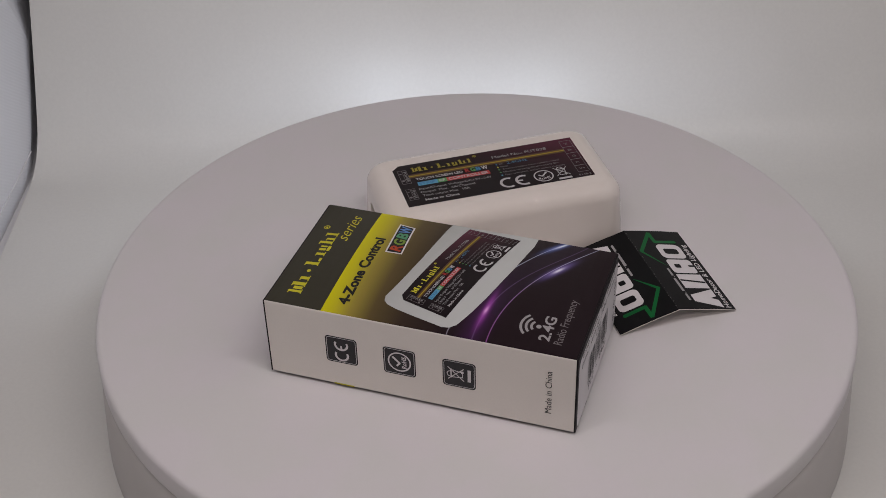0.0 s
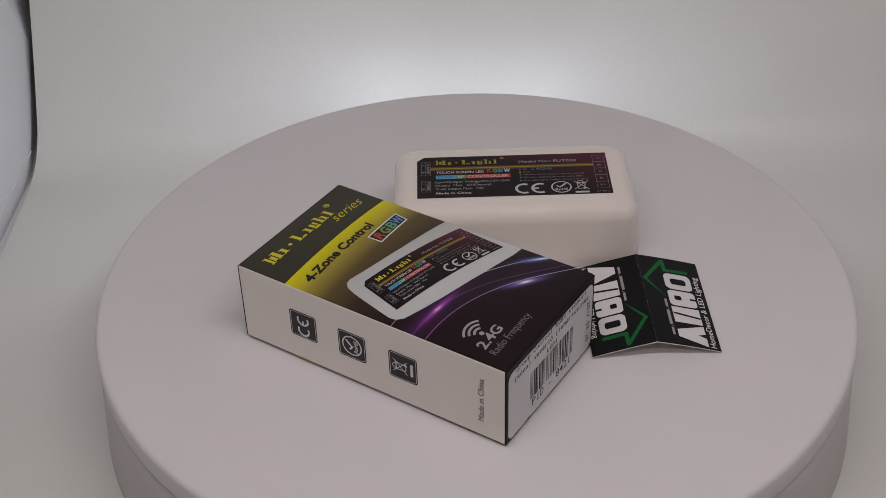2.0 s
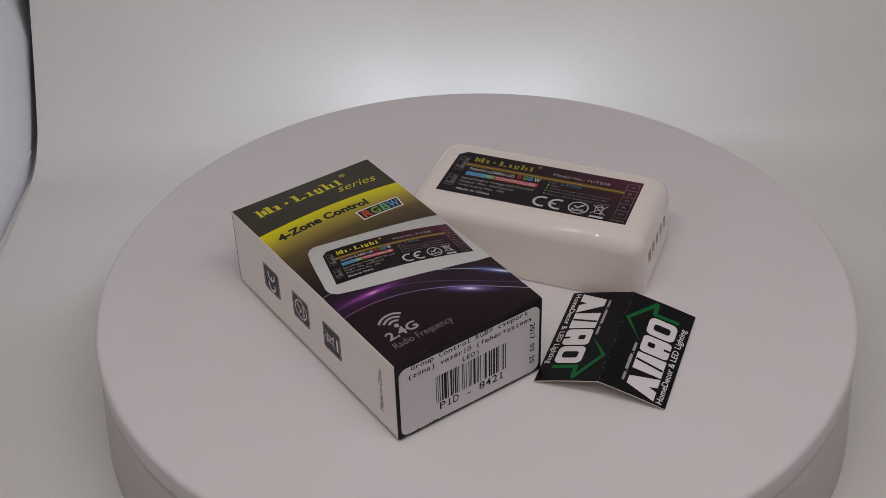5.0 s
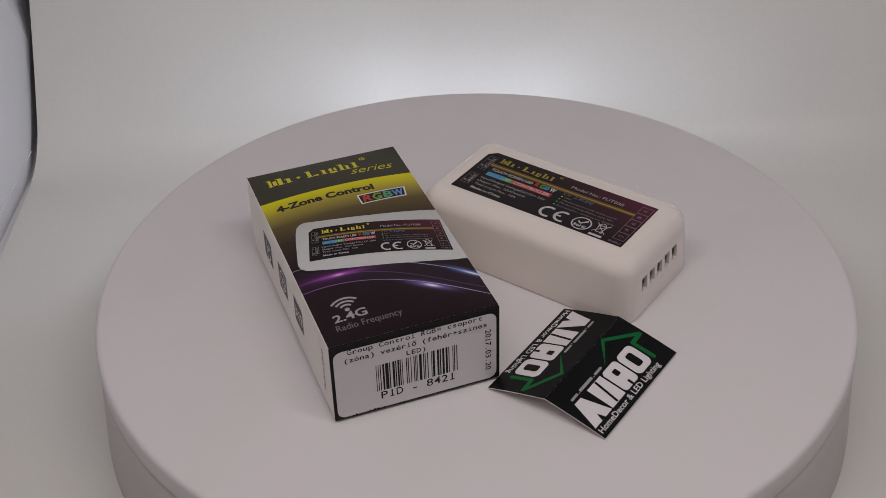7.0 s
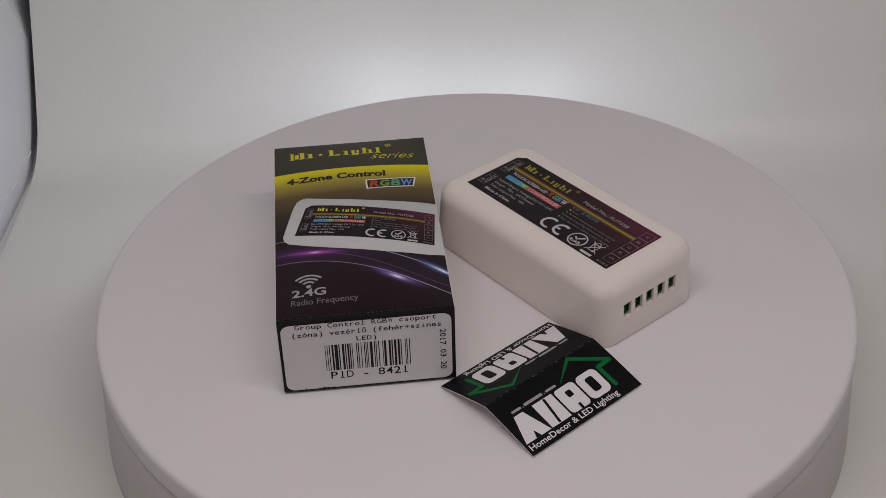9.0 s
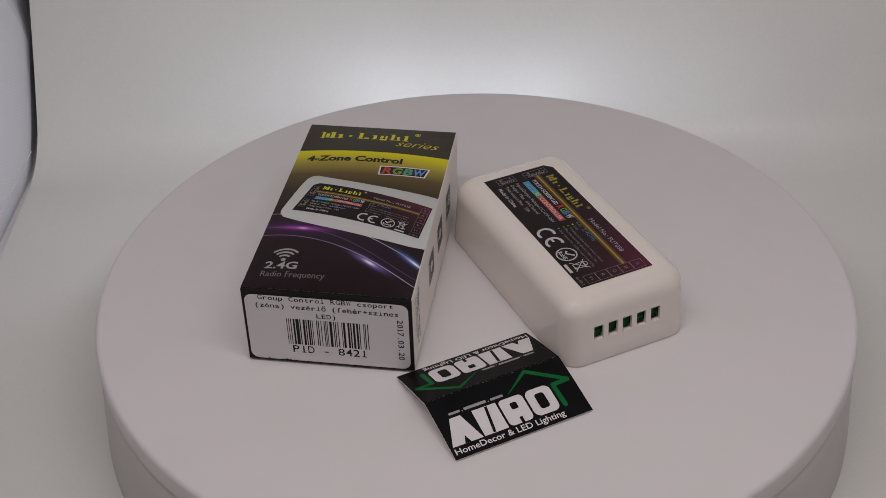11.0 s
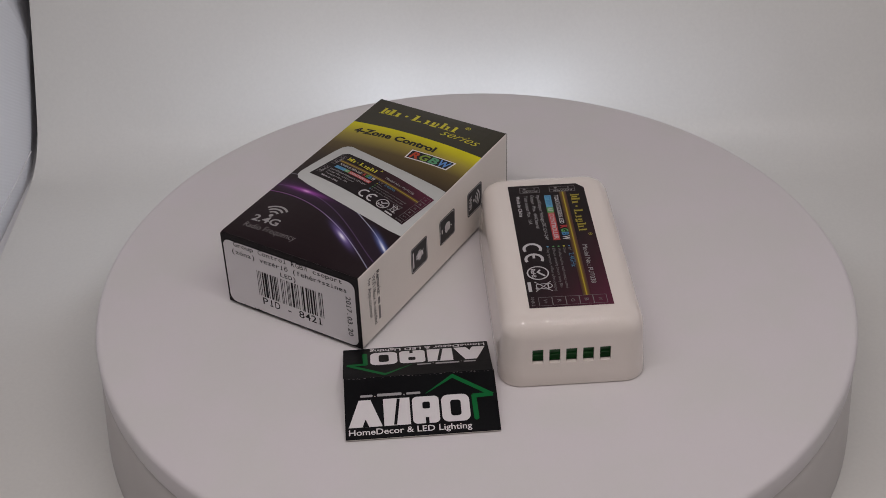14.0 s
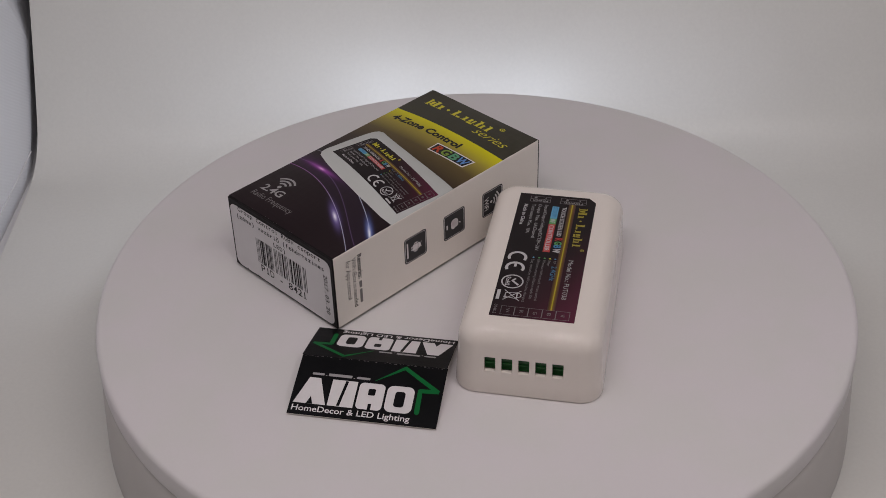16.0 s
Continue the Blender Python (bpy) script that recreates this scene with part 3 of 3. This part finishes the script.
# the printed picture of the device on the top
m, px, py = uv_nodes("printed_device_grey", 0.34)
shade = m.math("MULTIPLY_ADD", py, 0.012, m.math("MULTIPLY_ADD", px, 0.003, 0.5))
m.colour(m.ramp(m.math("ADD", shade, m.math("MULTIPLY", m.noise(300, 2), 0.08)), [(0.25, (0.53, 0.54, 0.525)), (0.45, (0.50, 0.51, 0.50)), (0.7, (0.43, 0.44, 0.425))]))
picture_shape = [(26.1, 5.4), (22.7, 5.9), (16.9, 6.5), (13.2, 6.9), (4.5, 8.1), (-4.8, 9.9), (-10.2, 11.2), (-13.0, 12.0), (-15.6, 12.8), (-17.4, 12.5), (-18.8, 11.2), (-19.9, 8.3), (-21.1, 3.6), (-22.6, -3.0), (-23.5, -7.0), (-23.2, -9.2), (-21.8, -11.0), (-20.4, -11.7), (-15.6, -13.8), (-9.2, -16.0), (-2.6, -17.8), (7.8, -20.3), (18.0, -22.1), (21.2, -22.6), (26.1, -22.7)]
picture = flat("printed_picture", [picture_shape], m.mat, carton, ON_TOP, 0.09, "printed grey picture of the device")

# ---------------- the device's label art ----------------
m, px, py = uv_nodes("device_label_print", 0.27)
M_LABEL = m.mat
k = m.math("MULTIPLY_ADD", px, 0.015, m.math("MULTIPLY_ADD", py, 0.026, 0.10))
m.colour(m.ramp(k, [(0.15, (0.0145, 0.0105, 0.012)), (0.50, (0.036, 0.012, 0.018)), (0.92, (0.095, 0.018, 0.040))]))
m, px, py = uv_nodes("golden_line_ink")
M_LINE = m.mat
m.colour(m.ramp(m.math("DIVIDE", m.math("ADD", py, 1.2), 2.4), [(0.0, (0.03, 0.012, 0.016)), (0.40, (0.16, 0.09, 0.02)), (0.52, (0.46, 0.38, 0.03)), (0.64, (0.16, 0.09, 0.02)), (1.0, (0.045, 0.014, 0.024))]))
M_CYAN, M_RED, M_LEAF = ink("cyan_ink", (0.11, 0.32, 0.50)), ink("signal_red_ink", (0.43, 0.045, 0.045)), ink("mid_green_ink", (0.09, 0.29, 0.09))
M_DEEP = ink("deep_red_ink", (0.34, 0.03, 0.03))
M_DIM_BLUE = ink("dim_blue_ink", (0.055, 0.15, 0.25))
M_BLUE = ink("bright_blue_ink", (0.05, 0.19, 0.36))
LABEL_OUTLINE = [(-32.8, -12.7), (32.8, -12.7), (32.8, 12.7), (-30.3, 12.7), (-32.8, 10.3)]


def label_art(label, place, up, gold):
    """All that is printed on the device's label; up: lift of the label's own face."""
    a, b = up + 0.03, up + 0.06
    W = M_INK_PALE
    line = turned(place, 0, 5.15, 0)
    flat("golden_line", rect(-28.2, 28.0, -1.2, 1.2), M_LINE, label, line, a)
    wordmark(-26.5, -4.6, 7.6, 2.8, gold, label, place, b)
    write("Model No.: FUT038", 2.4, 22.2, 7.5, 1.5, M_INK_GREY, label, place, 0, 0, b)
    write("TOUCH SCREEN LED", -26.3, -9.8, 2.1, 1.35, W, label, place, 0.02, 0, b)
    for i, ch in enumerate("RGBW"):
        write(ch, -8.9 + 1.95 * i, -7.15 + 1.95 * i + (0.5 if ch == "W" else 0), 2.0, 2.1, (M_DEEP, M_LEAF, M_BLUE, W)[i], label, place, 0.04, 0, b)
    for x0, x1, mt in ((-26.4, -19.4, M_CYAN), (-19.4, -16.2, M_LEAF), (-16.2, -0.9, M_RED)):
        flat("colour_bar", rect(x0, x1, -1.2, 1.0), mt, label, place, a)
    write("STRIP", -26.0, -20.4, -0.8, 1.4, M_BLUE, label, place, 0.02, 0, b)
    write("RF", -18.9, -16.9, -0.8, 1.4, W, label, place, 0.02, 0, b)
    write("CONTROLLER", -15.6, -1.5, -0.8, 1.4, W, label, place, 0.02, 0, b)
    write("Input/Output Voltage:DC12V~24V", -26.8, -1.2, -3.75, 1.15, M_INK_GREY, label, place, 0, 0, b)
    write("Output  Max.  6A/Channel", -26.8, -7.8, -5.85, 1.15, M_INK_GREY, label, place, 0, 0, b)
    write("Total output Max.  10A", -26.6, -10.2, -7.95, 1.15, M_INK_GREY, label, place, 0, 0, b)
    write("Made in China", -26.4, -14.6, -10.55, 1.2, W, label, place, 0.015, 0, b)
    ce_mark(5.1, -8.5, 6.2, W, label, place, b)
    rohs_mark(15.8, -8.2, 3.5, W, label, place, b)
    bin_mark(22.6, -7.3, 4.7, W, label, place, b)
    rows = (("RF", 3.3, 4.9, M_BLUE), ("Dimmer", 1.6, 6.2, M_INK_YELLOW), ("Wireless intuitive touch remote control", -0.05, 24.1, M_LEAF), ("Effective receiving distance nearly 30m", -1.75, 23.6, M_LEAF), ("Easy operation, million colors changing", -3.55, 25.2, M_CYAN))
    for body, y, x1, mt in rows:
        flat("bullet", disc(2.5, y, 0.34, 10), mt, label, place, b)
        write(body, 3.5, x1, y - 0.4, 0.85, M_FAINT, label, place, 0, 0, b)
    write("2.4GHz", 6.2, 13.6, 2.7, 1.5, M_DIM_BLUE, label, place, 0.01, 0, b)
    for i, ch in enumerate(("V+", "R", "G", "B", "W")):
        y0 = -9.6 + 4.12 * i
        flat("terminal_cell", frame_of(27.9, 32.0, y0, y0 + 4.12, 0.13), M_FAINT, label, place, b)
        write(ch, 29.3 if len(ch) == 1 else 28.9, 30.6 if len(ch) == 1 else 31.0, y0 + 1.5, 1.15, M_FAINT, label, place, 0, 0, b)
    write("0148-2", 27.5, 31.9, -11.8, 0.95, M_FAINT, label, place, 0, 0, b)
    for y0, y1 in ((-9.0, -2.3), (1.0, 9.6)):
        flat("power_cell", frame_of(-31.4, -28.2, y0, y1, 0.14) + rect(-29.9, -29.75, y0, y1), M_FAINT, label, place, b)
        mid, half = (y0 + y1) / 2, (y1 - y0) / 2
        write("POWER", -half * 0.75, half * 0.75, -0.45, 0.95, M_INK_GREY, label, turned(place, -29.05, mid, -90), 0, 0, b)
        flat("polarity_marks", disc(-30.65, mid - half * 0.5, 0.5, 12) + rect(-31.0, -30.3, mid + half * 0.45, mid + half * 0.55), M_FAINT, label, place, b)


# corners of the pictured label on the box
PIC = [Vector(p) for p in ((-19.8, -7.2), (23.3, -17.7), (25.1, -0.5), (-15.6, 8.6))]


def on_picture(x, y, lift=0.06):
    u, v = (x + 32.8) / 65.6, (y + 12.7) / 25.4
    p = (PIC[0] * (1 - u) + PIC[1] * u) * (1 - v) + (PIC[3] * (1 - u) + PIC[2] * u) * v
    return ON_TOP(p.x, p.y, lift)


CURVED.append(on_picture)
picture_label = flat("picture_label", [LABEL_OUTLINE], M_LABEL, carton, on_picture, 0.12, "printed picture of the dark device label")
label_art(picture_label, on_picture, 0.12, M_INK_YELLOW)

# ---------------- print on the box's sides ----------------
WEST = face((-BOX_W / 2, 0, 0), (0, -1, 0), (0, 0, 1))
EAST = face((BOX_W / 2, 0, 0), (0, 1, 0), (0, 0, 1))
SOUTH = face((0, -BOX_L / 2 - 0.0001, 0), (1, 0, 0), (0, 0, 1))


def badge(place, x, y, angle, draw):
    p = turned(place, x, y, angle)
    b = flat("printed_badge", rrect(-5.0, 5.0, -5.05, 5.05, 1.1), M_INK_DARK, carton, p, 0.05)
    edge = rrect(-4.55, 4.55, -4.6, 4.6, 0.9)[0]
    flat("badge_outline", stroke(edge + edge[:1], 0.16), M_INK_WHITE, b, p, 0.07)
    draw(b, p)
    return b


badge(WEST, -23.7, 14.9, 90, lambda b, p: ce_mark(-0.6, 0, 4.6, M_INK_WHITE, b, p))
badge(WEST, -5.4, 14.9, 90, lambda b, p: rohs_mark(0, 0, 3.7, M_INK_WHITE, b, p))
badge(WEST, 13.0, 14.7, 90, lambda b, p: bin_mark(0, 1.0, 4.6, M_INK_WHITE, b, p))
flat("underside_print", rect(-27.0, -20.5, 1.05, 1.5), M_INK_YELLOW, carton, WEST, 0.04)
write("Made in China", -8.0, 8.0, -0.95, 1.9, M_INK_DARK, carton, turned(WEST, 39.7, 14.7, 90), 0, 0, 0.06)


def robot(b, p):
    body = rrect(-1.2, 1.2, -1.2, 1.0, 0.35) + rrect(-1.85, -1.4, -0.7, 0.95, 0.2) + rrect(1.4, 1.85, -0.7, 0.95, 0.2)
    legs = rrect(-0.75, -0.25, -2.1, -1.0, 0.2) + rrect(0.25, 0.75, -2.1, -1.0, 0.2)
    dome = [[(1.2 * math.cos(radians(a)), 1.2 + 1.15 * math.sin(radians(a))) for a in range(0, 181, 15)]]
    flat("badge_shape", body + legs + dome + stroke([(-0.6, 2.1), (-1.0, 2.8)], 0.16) + stroke([(0.6, 2.1), (1.0, 2.8)], 0.16), M_INK_WHITE, b, p, 0.08)
    flat("badge_bar", rrect(-3.0, 3.0, -3.95, -3.3, 0.25), M_INK_WHITE, b, p, 0.08)


def fruit(b, p):
    lobes = disc(-0.55, 0.1, 1.45, 22, 1.2) + disc(0.55, 0.1, 1.45, 22, 1.2)
    flat("badge_shape", lobes + [[(0.1, 1.95), (0.25, 2.6), (0.85, 3.15), (0.8, 2.5)]], M_INK_WHITE, b, p, 0.08)
    flat("badge_notch", disc(2.15, 0.5, 0.75, 14), M_INK_DARK, b, p, 0.10)
    flat("badge_bar", rrect(-0.9, 0.9, -3.75, -3.1, 0.25), M_INK_WHITE, b, p, 0.08)


def waves(b, p):
    wifi_mark(0, -0.6, 4.4, M_INK_WHITE, b, p)
    write("WiFi", -2.6, 2.6, -3.9, 1.9, M_INK_WHITE, b, p, 0.02)


badge(EAST, -12.8, 14.9, -90, robot)
badge(EAST, 5.3, 14.8, -90, fruit)
badge(EAST, 24.0, 14.8, -90, waves)
P0 = turned(EAST, 0, 0, -90)
write("Remarks:", -25.0, -15.6, -37.9, 1.75, M_INK_DARK, carton, P0, 0.02, 0, 0.06)
flat("name_bar", rrect(-14.6, -12.0, -37.8, -36.7, 0.3) + rrect(-11.4, -6.0, -37.8, -36.7, 0.3), M_INK_MID, carton, P0, 0.06)
write("WiFi iBox is needed", -24.8, -5.5, -40.3, 1.75, M_INK_DARK, carton, P0, 0, 0, 0.06)
write("for App control", -24.8, -9.7, -42.7, 1.75, M_INK_DARK, carton, P0, 0, 0, 0.06)

# ---------------- the paper sticker on the end ----------------
sticker = flat("sticker", rrect(-25.2, 25.0, 1.6, 26.6, 2.6), M_STICKER, carton, SOUTH, 0.12, "white paper sticker with a barcode")
write("Group Control RGBW csoport", -21.1, 20.7, 24.9, 1.7, M_INK_BLACK, sticker, SOUTH, 0.012, 0, 0.16, True)
write("(zóna) vezérlő (fehér+szines", -22.2, 22.2, 22.0, 1.7, M_INK_BLACK, sticker, SOUTH, 0.012, 0, 0.16, True)
write("LED)", -3.4, 3.0, 19.1, 1.6, M_INK_BLACK, sticker, SOUTH, 0.012, 0, 0.16, True)
write("PID - 8421", -11.8, 11.9, 5.0, 2.7, M_INK_BLACK, sticker, SOUTH, 0.008, 0, 0.16, True)
write("2017.03.20", -7.9, 7.9, -0.85, 1.75, M_INK_BLACK, sticker, turned(SOUTH, 22.35, 12.9, -90), 0.012, 0, 0.16, True)
rng = random.Random(5)
for i in range(7):
    x = rng.uniform(-20.0, -11.0)
    flat("sticker_tear", [[(x, 1.55), (x + rng.uniform(0.5, 1.3), 1.55), (x + rng.uniform(0.2, 0.8), 1.55 + rng.uniform(0.25, 0.6))]], M_CARD_BLACK, sticker, SOUTH, 0.15)
# widths of the bars and of the gaps after them, in tenths of a unit
CODE = ((4, 7), (4, 7), (5, 9), (10, 5), (18, 4), (6, 12), (12, 4), (6, 6), (9, 3), (6, 6), (4, 19), (5, 5), (5, 10), (4, 13), (5, 4), (4, 4), (4, 10), (14, 8), (5, 4), (5, 9), (5, 17), (4, 4), (12, 13), (11, 4), (7, 7), (12, 7), (11, 5), (5, 18), (4, 4), (5, 9), (5, 0))
unit, x, bars = 25.3 / sum(w + g for w, g in CODE), -12.8, []
for w, g in CODE:
    bars += rect(x, x + w * unit, 8.2, 18.2)
    x += (w + g) * unit
for bar in bars:
    flat("barcode_bar", [bar], M_INK_BLACK, sticker, SOUTH, 0.16)

# ---------------- the device's own label ----------------
ON_DEVICE = face((0, 0, CTL_H), (1, 0, 0), (0, 1, 0))
device_label = flat("label", [LABEL_OUTLINE], M_LABEL, controller, ON_DEVICE, 0.06, "black and purple printed label")
label_art(device_label, ON_DEVICE, 0.06, M_INK_GOLD)


# ---------------- print on the folded card ----------------
def leaflet_art(panel, depth):
    s = depth * 1000 / 21.0

    def place(x, y, lift=0.06):
        y *= s
        return Vector((x * 0.001, y * 0.001, panel_z(min(max(y * 0.001 / depth, 0), 1)) + lift * 0.001))

    white = M_INK_WHITE
    # the maker's mark as four plain heavy blocks
    lo, hi = 3.9, 13.0
    flat("mark_block", [[(-21.6, lo), (-11.7, lo), (-14.9, hi), (-18.4, hi)]], white, panel, place)
    flat("mark_notch", [[(-17.6, lo), (-15.6, lo), (-16.6, lo + 2.6)]], M_CARD_FACE, panel, place, 0.09)
    flat("mark_block", rect(-11.2, -3.4, lo, hi), white, panel, place)
    flat("mark_notch", stroke([(-7.9, lo + 0.4), (-6.7, hi - 0.4)], 0.9), M_CARD_FACE, panel, place, 0.09)
    flat("mark_block", rrect(-2.7, 5.2, lo, hi, 1.4), white, panel, place)
    flat("mark_notch", rrect(0.3, 2.5, lo + 4.9, hi - 1.9, 0.5) + rect(1.0, 2.0, lo - 0.1, lo + 2.0), M_CARD_FACE, panel, place, 0.09)
    flat("mark_block", rrect(5.9, 14.2, lo, hi, 2.0), white, panel, place)
    flat("mark_notch", rrect(8.5, 11.6, lo + 1.9, hi - 1.9, 0.9), M_CARD_FACE, panel, place, 0.09)
    write("HomeDecor & LED Lighting", -21.6, 14.3, 1.35, 1.85, white, panel, place, 0.012)
    bars = []
    for x0, x1, hi in ((-17.9, -14.2, 14.8), (-12.9, -5.6, 14.95), (-4.2, 0.0, 14.8)):
        bars += rrect(x0, x1, 14.0, hi, 0.3, 3)
    bars += disc(-13.55, 14.1, 0.22, 8) + disc(-4.9, 14.1, 0.22, 8)
    flat("address_bars", bars, M_INK_GREY, panel, place)
    flat("roof_line", stroke([(1.6, 14.0), (9.9, 19.6)], 0.15, 1.1) + stroke([(9.9, 19.6), (21.0, 12.3), (15.7, 12.1), (15.9, 4.9)], 1.25, 1.5) + disc(15.9, 4.7, 0.75, 14) + disc(9.9, 19.5, 0.6, 12), M_INK_GREEN, panel, place)


leaflet_art(front_panel, front_depth)
leaflet_art(back_panel, back_depth)
# bare white nicks where the print has cracked along the fold
rng = random.Random(3)
nicks, x = [], -21.8
while x < 21.5:
    ln = rng.uniform(0.15, 1.1)
    yy = rng.uniform(-0.18, 0.12)
    nicks.append([(x, yy), (x + ln, yy + rng.uniform(-0.1, 0.1)), (x + ln * 0.8, yy + rng.uniform(0.05, 0.22))])
    x += ln + rng.choice((0.15, 0.3, 0.7, 1.8))
fold_mid = front_depth * 1000
flat("worn_fold", nicks, M_FAINT, front_panel, lambda x, y, lift=0.06: Vector((x, fold_mid + y - 0.35, lift)) * 0.001)


# ---------------- what turns ----------------
def motions():
    spin = [(0.5 * i, pose(0, 0, 0, 0, 0, SPIN * 0.5 * i)) for i in range(33)]
    up = Matrix.Translation((0, 0, TOP))
    walk(platter, [(t, up @ m_) for t, m_ in spin])
    walk(carton, [(t, up @ m_ @ pose(-0.00906, -0.03677, 0, 0, 0, 72.385)) for t, m_ in spin])
    walk(controller, [(t, up @ m_ @ pose(0.00685, 0.02891, 0, 0, 0, 16.217)) for t, m_ in spin])
    walk(card, [(t, up @ m_) for t, m_ in spin])


motions()
